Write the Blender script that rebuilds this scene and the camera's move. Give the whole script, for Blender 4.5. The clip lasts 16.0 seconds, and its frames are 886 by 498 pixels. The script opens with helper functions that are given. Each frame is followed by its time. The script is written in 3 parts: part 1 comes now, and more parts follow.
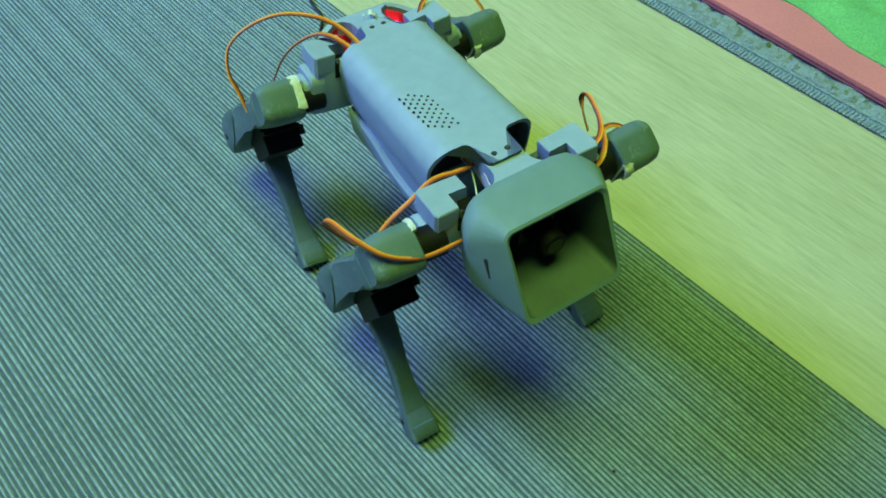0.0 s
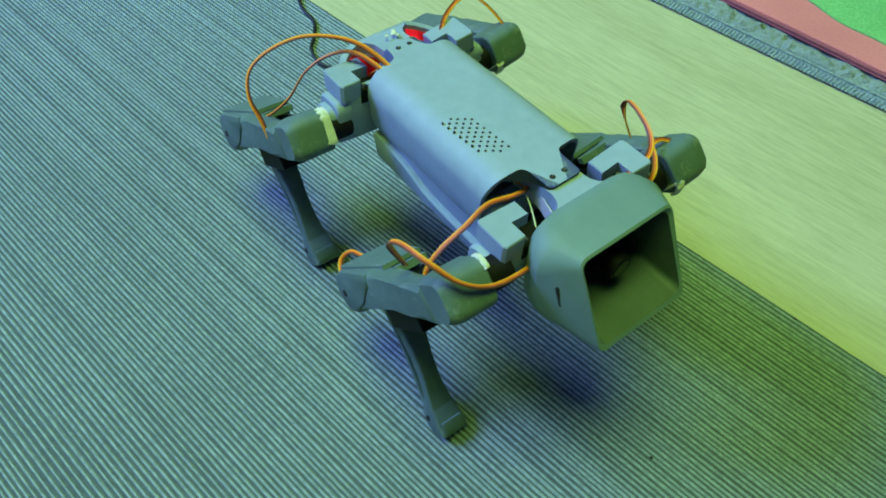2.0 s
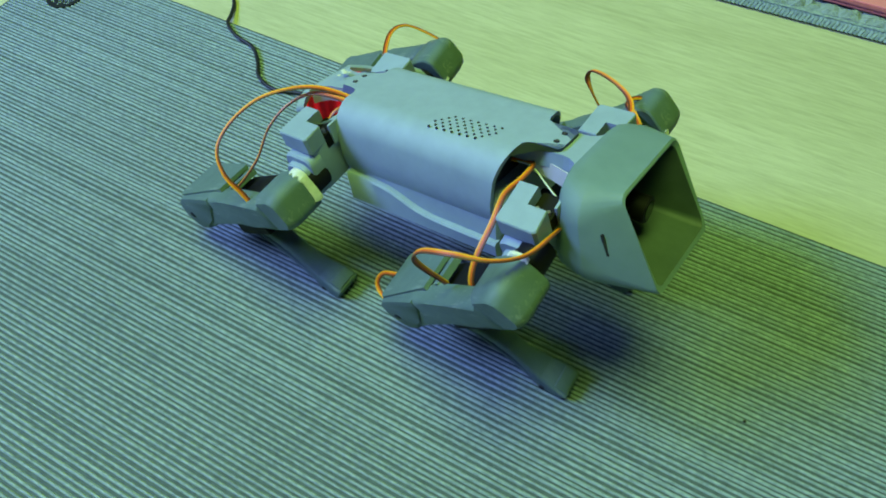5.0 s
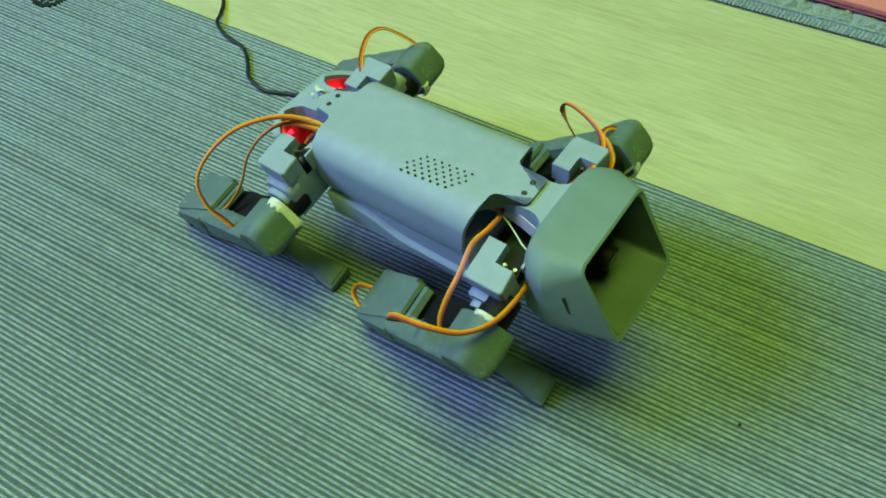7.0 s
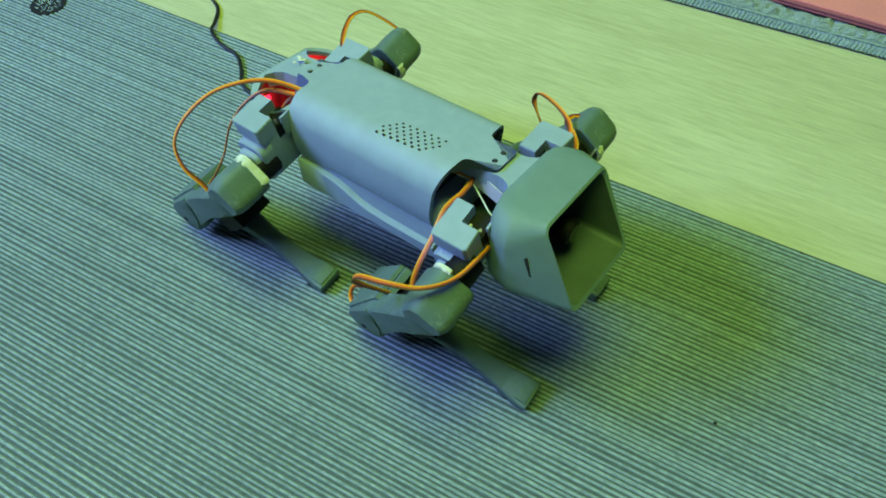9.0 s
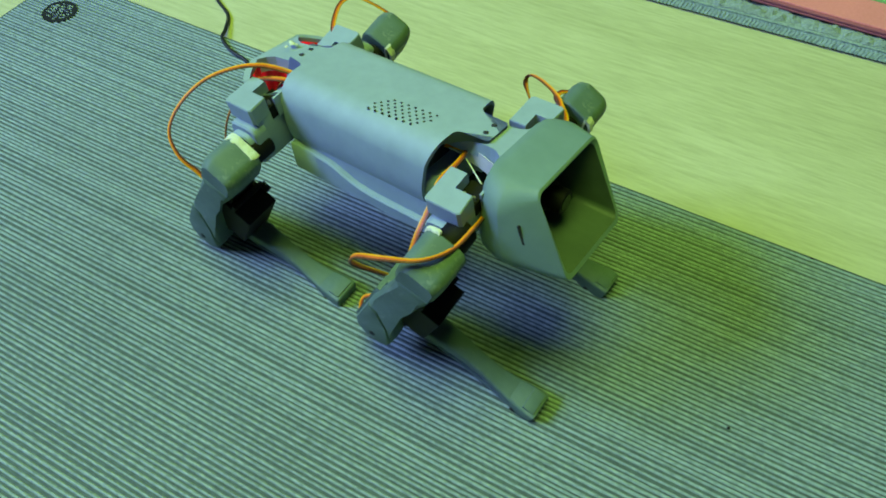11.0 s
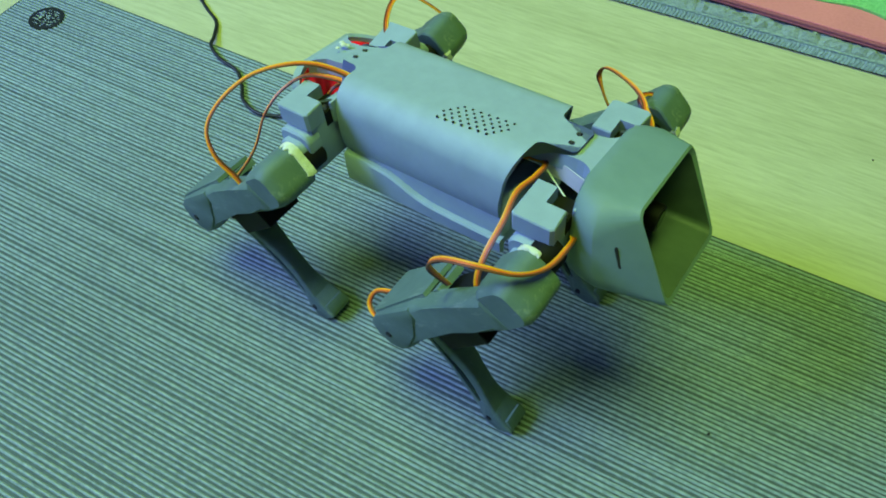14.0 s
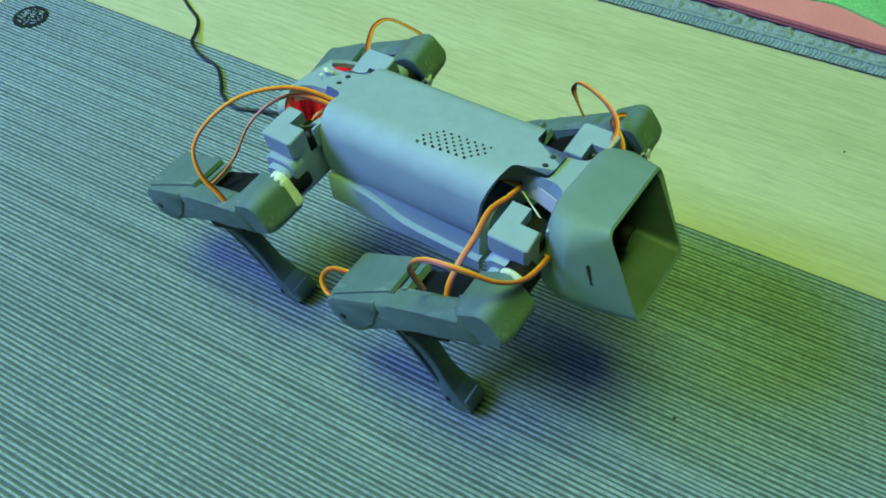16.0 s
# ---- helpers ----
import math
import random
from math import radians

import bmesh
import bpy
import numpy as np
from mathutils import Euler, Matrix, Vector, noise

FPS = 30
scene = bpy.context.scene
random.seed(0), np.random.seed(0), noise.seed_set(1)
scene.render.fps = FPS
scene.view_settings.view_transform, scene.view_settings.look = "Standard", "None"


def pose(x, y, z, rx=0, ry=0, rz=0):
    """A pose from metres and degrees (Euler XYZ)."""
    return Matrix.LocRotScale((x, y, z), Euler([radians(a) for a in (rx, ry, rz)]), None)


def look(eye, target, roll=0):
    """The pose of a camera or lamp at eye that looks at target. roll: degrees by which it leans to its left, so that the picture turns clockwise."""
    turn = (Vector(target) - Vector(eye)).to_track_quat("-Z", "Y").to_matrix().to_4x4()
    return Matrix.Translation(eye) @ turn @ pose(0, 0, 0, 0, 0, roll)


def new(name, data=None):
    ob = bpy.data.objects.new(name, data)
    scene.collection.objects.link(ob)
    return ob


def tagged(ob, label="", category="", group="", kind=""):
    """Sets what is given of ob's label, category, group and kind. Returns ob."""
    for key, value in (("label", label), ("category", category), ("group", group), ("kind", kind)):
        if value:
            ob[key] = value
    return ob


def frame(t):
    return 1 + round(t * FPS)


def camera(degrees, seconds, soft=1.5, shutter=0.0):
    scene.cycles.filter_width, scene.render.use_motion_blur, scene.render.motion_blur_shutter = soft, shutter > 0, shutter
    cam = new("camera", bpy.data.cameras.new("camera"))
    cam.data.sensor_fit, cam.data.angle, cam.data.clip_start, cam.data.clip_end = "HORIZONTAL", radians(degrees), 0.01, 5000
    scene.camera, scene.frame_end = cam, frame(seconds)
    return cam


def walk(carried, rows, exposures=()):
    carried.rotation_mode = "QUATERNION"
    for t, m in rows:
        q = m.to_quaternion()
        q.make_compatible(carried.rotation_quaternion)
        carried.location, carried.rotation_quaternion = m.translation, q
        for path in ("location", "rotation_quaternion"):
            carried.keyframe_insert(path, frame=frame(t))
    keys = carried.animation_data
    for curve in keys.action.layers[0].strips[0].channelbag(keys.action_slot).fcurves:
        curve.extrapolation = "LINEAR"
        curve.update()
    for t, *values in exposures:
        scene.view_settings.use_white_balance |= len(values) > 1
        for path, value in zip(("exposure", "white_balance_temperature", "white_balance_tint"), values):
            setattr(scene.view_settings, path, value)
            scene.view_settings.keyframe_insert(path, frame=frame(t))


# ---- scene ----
CLIP = 16.0
cam = camera(67.61, CLIP, soft=1.8, shutter=0.3)
walk(cam, [
    (0, pose(0.2102, -0.1962, 0.4940, 32.31, -1.75, 46.10)),
    (0.5, pose(0.2121, -0.1973, 0.4957, 32.67, -1.03, 46.11)),
    (1, pose(0.2145, -0.1994, 0.4955, 33.02, -0.92, 46.16)),
    (1.5, pose(0.2099, -0.2033, 0.4911, 32.75, -1.09, 45.76)),
    (2, pose(0.1957, -0.2184, 0.4779, 33.44, -1.02, 42.44)),
    (2.5, pose(0.1856, -0.2299, 0.4735, 33.26, -0.46, 38.63)),
    (3, pose(0.1662, -0.2348, 0.4606, 33.91, -0.41, 35.05)),
    (3.5, pose(0.1415, -0.2346, 0.4555, 33.57, 0.16, 31.63)),
    (4, pose(0.1305, -0.2464, 0.4421, 34.49, 0.29, 29.96)),
    (6.5, pose(0.1090, -0.2464, 0.4400, 34.26, -0.07, 27.87)),
    (7, pose(0.1126, -0.2416, 0.4400, 34.19, -0.14, 27.87)),
    (7.5, pose(0.1111, -0.2381, 0.4420, 34.29, -0.06, 27.94)),
    (8, pose(0.1100, -0.2336, 0.4507, 33.64, -0.04, 27.89)),
    (8.5, pose(0.1210, -0.2382, 0.4514, 34.39, -0.16, 27.84)),
    (9, pose(0.1250, -0.2424, 0.4533, 34.26, -0.14, 27.83)),
    (11.5, pose(0.1158, -0.2481, 0.4570, 35.12, -0.12, 27.80)),
    (12, pose(0.1186, -0.2465, 0.4588, 35.57, -0.16, 27.80)),
    (12.5, pose(0.1152, -0.2448, 0.4600, 35.60, -0.18, 27.80)),
    (13, pose(0.1104, -0.2448, 0.4637, 35.16, -0.51, 27.46)),
    (13.5, pose(0.1111, -0.2396, 0.4709, 34.07, -0.58, 27.17)),
    (14, pose(0.1104, -0.2388, 0.4785, 33.40, -0.74, 26.89)),
    (14.5, pose(0.1255, -0.2441, 0.4789, 33.68, -0.70, 26.65)),
    (15, pose(0.1252, -0.2387, 0.4945, 32.52, -0.91, 26.49)),
    (15.5, pose(0.1316, -0.2396, 0.4910, 32.80, -0.70, 26.66)),
    (16, pose(0.1410, -0.2429, 0.4741, 34.21, -0.54, 26.85)),
], [(0, 0.0, 6350, 9), (1.0, 0.0, 6300, 9), (1.5, 0.0, 5950, 9), (2.0, 0.0, 6350, 11), (4.2, 0.0, 6350, 11), (6.5, 0.0, 8200, 5), (8.0, 0.0, 8200, 5), (9.0, 0.0, 7100, 7), (11.5, 0.0, 7800, 1), (12.7, 0.0, 7700, 2), (14.5, 0.0, 6550, 9), (16.0, 0.0, 6300, 11)])

# ---- light: a bluish lamp on one side of the room, a yellow-green one on the other ----
world = bpy.data.worlds.new("world")
scene.world = world
world.use_nodes = True
world.node_tree.nodes["Background"].inputs[0].default_value = (0.55, 0.75, 0.75, 1)
world.node_tree.nodes["Background"].inputs[1].default_value = 0.004
scene.view_settings.exposure = 0.0


def area_lamp(name, eye, target, size, power, colour):
    data = bpy.data.lights.new(name, "AREA")
    data.shape, data.size, data.energy, data.color = "DISK", size, power, colour
    ob = new(name, data)
    ob.matrix_basis = look(eye, target)
    return ob


BLUE_EYE = (-2.15, -1.15, 2.10)
LIME_EYE = (-0.14, -0.12, 2.15)
area_lamp("blue_light", BLUE_EYE, (0, 0, 0), 1.25, 154, (0.25, 0.37, 1.0))
area_lamp("lime_light", LIME_EYE, (0, 0, 0), 1.0, 44, (0.58, 1.0, 0.185))


# ---- materials ----
def node_mat(name):
    m = bpy.data.materials.new(name)
    m.use_nodes = True
    nt = m.node_tree
    return m, nt, nt.nodes["Principled BSDF"]


def ramp(nt, fac, stops):
    r = nt.nodes.new("ShaderNodeValToRGB")
    els = r.color_ramp.elements
    while len(els) < len(stops):
        els.new(0.5)
    for e, (p, c) in zip(els, stops):
        e.position, e.color = p, (*c, 1)
    nt.links.new(fac, r.inputs[0])
    return r.outputs[0]


def noise_tex(nt, scale, detail=4, rough=0.6, stretch=(1, 1, 1), space="Object"):
    co = nt.nodes.new("ShaderNodeTexCoord")
    mp = nt.nodes.new("ShaderNodeMapping")
    mp.inputs["Scale"].default_value = stretch
    n = nt.nodes.new("ShaderNodeTexNoise")
    n.inputs["Scale"].default_value, n.inputs["Detail"].default_value, n.inputs["Roughness"].default_value = scale, detail, rough
    nt.links.new(co.outputs[space], mp.inputs[0])
    nt.links.new(mp.outputs[0], n.inputs["Vector"])
    return n.outputs["Fac"]


def mix_mul(nt, a, b, fac=1.0):
    m = nt.nodes.new("ShaderNodeMix")
    m.data_type, m.blend_type = "RGBA", "MULTIPLY"
    m.inputs[0].default_value = fac
    nt.links.new(a, m.inputs[6])
    nt.links.new(b, m.inputs[7])
    return m.outputs[2]


def bump(nt, bsdf, height, strength, dist):
    b = nt.nodes.new("ShaderNodeBump")
    b.inputs["Strength"].default_value, b.inputs["Distance"].default_value = strength, dist
    nt.links.new(height, b.inputs["Height"])
    nt.links.new(b.outputs[0], bsdf.inputs["Normal"])


def grainy(name, c1, c2, scale, rough, rel=0.2, dist=0.0005, stretch=(1, 1, 1), metal=0.0, stain=4.0, stain_amt=0.12):
    m, nt, b = node_mat(name)
    n = noise_tex(nt, scale, 4, 0.6, stretch)
    col = ramp(nt, n, [(0.3, c1), (0.7, c2)])
    s = noise_tex(nt, stain, 3)
    lo = 1 - stain_amt * 2
    col = mix_mul(nt, col, ramp(nt, s, [(0.3, (lo, lo, lo)), (0.7, (1, 1, 1))]))
    nt.links.new(col, b.inputs["Base Color"])
    b.inputs["Roughness"].default_value, b.inputs["Metallic"].default_value = rough, metal
    bump(nt, b, n, rel, dist)
    return m


def printed(name, c1, c2, layer_axis=2, wear=0.0):
    """3D-printed plastic: fine layer lines, slight sheen."""
    m, nt, b = node_mat(name)
    n = noise_tex(nt, 90, 5)
    col = ramp(nt, n, [(0.25, c1), (0.75, c2)])
    s = noise_tex(nt, 22, 4)
    col = mix_mul(nt, col, ramp(nt, s, [(0.3, (0.93, 0.93, 0.93)), (0.75, (1, 1, 1))]))
    if wear:
        # pale rubbed scratches
        sc = ramp(nt, noise_tex(nt, 110, 6, 0.75, (1, 1, 0.3)), [(0.56, (0, 0, 0)), (0.72, (wear,) * 3)])
        mx = nt.nodes.new("ShaderNodeMix")
        mx.data_type = "RGBA"
        mx.inputs[7].default_value = (0.36, 0.42, 0.36, 1)
        nt.links.new(sc, mx.inputs[0])
        nt.links.new(col, mx.inputs[6])
        col = mx.outputs[2]
    nt.links.new(col, b.inputs["Base Color"])
    b.inputs["Roughness"].default_value, b.inputs["Specular IOR Level"].default_value = 0.58, 0.35
    st = [1, 1, 1]
    st[layer_axis] = 40
    bump(nt, b, noise_tex(nt, 45, 2, 0.5, tuple(st)), 0.07, 0.0003)
    return m


M_BODY = printed("grey_plastic", (0.25, 0.335, 0.395), (0.285, 0.375, 0.44), 0)
M_LEG = printed("leg_plastic", (0.088, 0.146, 0.124), (0.116, 0.182, 0.155), wear=0.4)
M_HEAD = printed("head_plastic", (0.14, 0.225, 0.205), (0.165, 0.255, 0.23), 0)
M_SERVO = grainy("servo_black", (0.004, 0.004, 0.004), (0.008, 0.008, 0.008), 60, 0.62)
M_SERVO.node_tree.nodes["Principled BSDF"].inputs["Specular IOR Level"].default_value = 0.2
M_DARK = grainy("dark_inside", (0.008, 0.009, 0.009), (0.015, 0.015, 0.015), 60, 0.7)
M_GLUE = grainy("glue", (0.62, 0.68, 0.5), (0.8, 0.82, 0.66), 220, 0.55, 0.8, 0.002)
M_STEEL = grainy("steel", (0.5, 0.5, 0.5), (0.62, 0.62, 0.62), 120, 0.3, metal=1.0)
M_ORANGE = grainy("orange_wire", (0.95, 0.40, 0.015), (1.0, 0.48, 0.02), 120, 0.42)
M_RED = grainy("red_wire", (0.80, 0.15, 0.02), (0.90, 0.20, 0.03), 120, 0.42)
M_BROWN = grainy("brown_wire", (0.16, 0.05, 0.015), (0.22, 0.07, 0.02), 120, 0.42)
M_CORD = grainy("black_cord", (0.008, 0.012, 0.011), (0.016, 0.02, 0.018), 150, 0.5)
M_BOARD = grainy("circuit_green", (0.02, 0.05, 0.03), (0.03, 0.07, 0.04), 90, 0.4)
# head plastic darkened to stand in for shade inside the hollow head
M_RECESS_SHADE = printed("recess_shade_plastic", (0.055, 0.085, 0.072), (0.075, 0.11, 0.092))
M_GLASS = grainy("lens_glass", (0.004, 0.004, 0.006), (0.006, 0.006, 0.01), 60, 0.06)
M_FOIL = grainy("ribbon_cable", (0.55, 0.55, 0.55), (0.65, 0.65, 0.65), 60, 0.35)
M_PAINT = grainy("painted_wall", (0.09, 0.09, 0.087), (0.12, 0.117, 0.113), 30, 0.85, stain=0.8)


def glow(name, colour, strength):
    m, nt, b = node_mat(name)
    b.inputs["Base Color"].default_value = (*colour, 1)
    b.inputs["Emission Color"].default_value = (*colour, 1)
    b.inputs["Emission Strength"].default_value = strength
    return m


M_LED = glow("red_led", (1.0, 0.012, 0.05), 5.0)


def red_cover():
    m, nt, b = node_mat("red_film")
    n = noise_tex(nt, 40, 4)
    nt.links.new(ramp(nt, n, [(0.35, (0.12, 0.005, 0.006)), (0.65, (0.38, 0.014, 0.014))]), b.inputs["Base Color"])
    b.inputs["Roughness"].default_value = 0.25
    # LED light falling on the film is imitated by streaks of emission
    glow_streak = noise_tex(nt, 70, 2, 0.5, (0.4, 1, 0.15))
    nt.links.new(ramp(nt, glow_streak, [(0.46, (0.10, 0.002, 0.003)), (0.60, (0.9, 0.02, 0.03))]), b.inputs["Emission Color"])
    b.inputs["Emission Strength"].default_value = 0.7
    return m


M_REDFILM = red_cover()


def mat_base():
    m, nt, b = node_mat("mat_rubber")
    n = noise_tex(nt, 260, 4)
    col = ramp(nt, n, [(0.3, (0.061, 0.088, 0.084)), (0.7, (0.098, 0.139, 0.131))])
    nt.links.new(mix_mul(nt, col, ramp(nt, noise_tex(nt, 3, 3), [(0.3, (0.85,) * 3), (0.7, (1, 1, 1))])), b.inputs["Base Color"])
    b.inputs["Roughness"].default_value = 0.9
    bump(nt, b, n, 0.5, 0.0006)
    return m


def mat_ribs():
    """Worn rib tops: light, mottled along the rib."""
    m, nt, b = node_mat("mat_rib_tops")
    n = noise_tex(nt, 480, 3, 0.65, (0.4, 1, 1))
    col = ramp(nt, n, [(0.3, (0.18, 0.25, 0.24)), (0.5, (0.29, 0.39, 0.37)), (0.7, (0.40, 0.52, 0.495))])
    nt.links.new(mix_mul(nt, col, ramp(nt, noise_tex(nt, 5, 4), [(0.3, (0.82,) * 3), (0.7, (1, 1, 1))])), b.inputs["Base Color"])
    b.inputs["Roughness"].default_value = 0.85
    bump(nt, b, n, 0.6, 0.0006)
    return m


M_MAT, M_RIB = mat_base(), mat_ribs()


def wood():
    m, nt, b = node_mat("pale_laminate")
    fine = noise_tex(nt, 210, 6, 0.75, (0.09, 1, 1))
    broad = noise_tex(nt, 11, 7, 0.68, (0.16, 1, 1))
    col = ramp(nt, broad, [(0.3, (0.50, 0.51, 0.275)), (0.5, (0.56, 0.57, 0.32)), (0.7, (0.61, 0.615, 0.36))])
    col = mix_mul(nt, col, ramp(nt, fine, [(0.33, (0.62, 0.62, 0.56)), (0.6, (1, 1, 1))]), 0.6)
    nt.links.new(col, b.inputs["Base Color"])
    b.inputs["Roughness"].default_value = 0.42
    bump(nt, b, fine, 0.08, 0.0004)
    return m


M_WOOD = wood()
M_RUG = grainy("rug_pile", (0.25, 0.33, 0.31), (0.40, 0.50, 0.47), 420, 0.95, 0.9, 0.003)
M_RUGEDGE = grainy("rug_binding", (0.18, 0.25, 0.25), (0.40, 0.52, 0.52), 260, 0.9, 0.8, 0.002)
M_PINK = grainy("pink_foam", (0.90, 0.25, 0.26), (0.97, 0.30, 0.31), 300, 0.8, 0.2)
M_PINKEDGE = grainy("pink_foam_edge", (0.36, 0.09, 0.13), (0.46, 0.12, 0.16), 200, 0.85)
M_TOWEL = grainy("green_terry", (0.16, 0.56, 0.15), (0.30, 0.74, 0.26), 420, 0.95, 0.9, 0.003, stain=26, stain_amt=0.10)


# ---- mesh helpers ----
def part(name, bm, material, parent=None, label="", smooth=False, at=None):
    me = bpy.data.meshes.new(name)
    bmesh.ops.recalc_face_normals(bm, faces=bm.faces[:])
    bm.to_mesh(me)
    bm.free()
    me.materials.append(material)
    if smooth:
        me.shade_smooth()
        me.set_sharp_from_angle(angle=radians(38))
    ob = new(name, me)
    ob.parent = parent
    if at is not None:
        ob.matrix_basis = at
    if label:
        tagged(ob, label)
    return ob


def box(bm, lo, hi, bev=0.0, seg=2, m=None):
    c = [(a + b) / 2 for a, b in zip(lo, hi)]
    d = [abs(b - a) for a, b in zip(lo, hi)]
    r = bmesh.ops.create_cube(bm, size=1, matrix=(m or Matrix()) @ Matrix.Translation(c) @ Matrix.Diagonal((*d, 1)))
    if bev:
        edges = list({e for v in r["verts"] for e in v.link_edges})
        bmesh.ops.bevel(bm, geom=edges, offset=bev, segments=seg, affect="EDGES", profile=0.6)
    return bm


def cyl(bm, a, b, r, r2=None, n=20, bev=0.0):
    a, b = Vector(a), Vector(b)
    d = b - a
    m = Matrix.Translation((a + b) / 2) @ d.to_track_quat("Z", "Y").to_matrix().to_4x4()
    made = bmesh.ops.create_cone(bm, cap_ends=True, segments=n, radius1=r, radius2=r if r2 is None else r2, depth=d.length, matrix=m)
    if bev:
        edges = list({e for v in made["verts"] for e in v.link_edges if all(len(f.verts) > 4 or len(f.verts) == 4 for f in e.link_faces) and any(len(f.verts) > 4 for f in e.link_faces)})
        bmesh.ops.bevel(bm, geom=edges, offset=bev, segments=2, affect="EDGES")
    return bm


def prism(bm, pts, y0, y1, bev=0.0, seg=2):
    """An outline in (x, z), drawn out along y, with rounded edges."""
    made = [[bm.verts.new((x, y, z)) for x, z in pts] for y in (y0, y1)]
    n = len(pts)
    faces = [bm.faces.new((made[0][i], made[0][(i + 1) % n], made[1][(i + 1) % n], made[1][i])) for i in range(n)]
    faces += [bm.faces.new(made[0]), bm.faces.new(made[1])]
    if bev:
        edges = list({e for f in faces[-2:] for e in f.edges})
        bmesh.ops.bevel(bm, geom=edges, offset=bev, segments=seg, affect="EDGES", profile=0.5, clamp_overlap=True)
    return bm


def skin(bm, rings, close_ends=(True, True), loop=True):
    """Bridges rings of points of equal count."""
    vs = [[bm.verts.new(p) for p in r] for r in rings]
    n = len(vs[0])
    for a, b in zip(vs, vs[1:]):
        for i in range(n if loop else n - 1):
            j = (i + 1) % n
            bm.faces.new((a[i], a[j], b[j], b[i]))
    if close_ends[0]:
        bm.faces.new(vs[0])
    if close_ends[1]:
        bm.faces.new(vs[-1])
    return bm


def rrect(w0, w1, h0, h1, r, n=5):
    """Rounded rectangle w0..w1 by h0..h1 as (u, v) points."""
    r = min(r, (w1 - w0) / 2 - 1e-5, (h1 - h0) / 2 - 1e-5)
    out = []
    for cx, cy, a0 in ((w1 - r, h1 - r, 0), (w0 + r, h1 - r, 90), (w0 + r, h0 + r, 180), (w1 - r, h0 + r, 270)):
        for k in range(n + 1):
            a = radians(a0 + 90 * k / n)
            out.append((cx + r * math.cos(a), cy + r * math.sin(a)))
    return out


def smooth_path(pts, sub=8):
    pts = [Vector(p) for p in pts]
    P = [2 * pts[0] - pts[1]] + pts + [2 * pts[-1] - pts[-2]]
    out = []
    for i in range(1, len(P) - 2):
        for k in range(sub):
            t = k / sub
            a, b, c, d = P[i - 1], P[i], P[i + 1], P[i + 2]
            out.append(0.5 * ((2 * b) + (c - a) * t + (2 * a - 5 * b + 4 * c - d) * t * t + (3 * b - a - 3 * c + d) * t ** 3))
    return out + [pts[-1]]


def tube(bm, path, r, n=8, shift=0.0, up=(0, 0, 1)):
    """A round wire along a path, moved sideways by shift (to lay ribbon wires side by side)."""
    rings = []
    side0 = None
    for i, p in enumerate(path):
        d = (path[min(i + 1, len(path) - 1)] - path[max(i - 1, 0)]).normalized()
        side = d.cross(Vector(up))
        if side.length < 0.05:
            side = side0 or Vector((1, 0, 0))
        side = side.normalized()
        if side0 is not None:
            side = (side0 * 0.75 + side * 0.25)
            side = (side - d * side.dot(d)).normalized()
        side0 = side
        nor = side.cross(d)
        c = p + side * shift
        rings.append([c + (side * math.cos(2 * math.pi * k / n) + nor * math.sin(2 * math.pi * k / n)) * r for k in range(n)])
    return skin(bm, rings)


# ---- the room ----
def sheet(name, lo, hi, material, label="", category=""):
    bm = bmesh.new()
    box(bm, lo, hi)
    return tagged(part(name, bm, material), label, category, kind="structure")


FLOOR_Z = -0.005
bm = bmesh.new()
box(bm, (-3.3, -3.3, FLOOR_Z - 0.06), (3.3, 3.3, FLOOR_Z))
tagged(part("floor", bm, M_WOOD), "pale laminate plank floor of the room", "floor", kind="structure")
R = 3.2
sheet("wall_north", (-R, R, FLOOR_Z), (R, R + 0.1, 2.5), M_PAINT, "plain painted wall of the room", "wall")
sheet("wall_south", (-R, -R - 0.1, FLOOR_Z), (R, -R, 2.5), M_PAINT, "plain painted wall of the room", "wall")
sheet("wall_east", (R, -R, FLOOR_Z), (R + 0.1, R, 2.5), M_PAINT, "plain painted wall of the room", "wall")
sheet("wall_west", (-R - 0.1, -R, FLOOR_Z), (-R, R, 2.5), M_PAINT, "plain painted wall of the room", "wall")
sheet("ceiling", (-R - 0.1, -R - 0.1, 2.5), (R + 0.1, R + 0.1, 2.6), M_PAINT, "plain painted ceiling of the room", "ceiling")


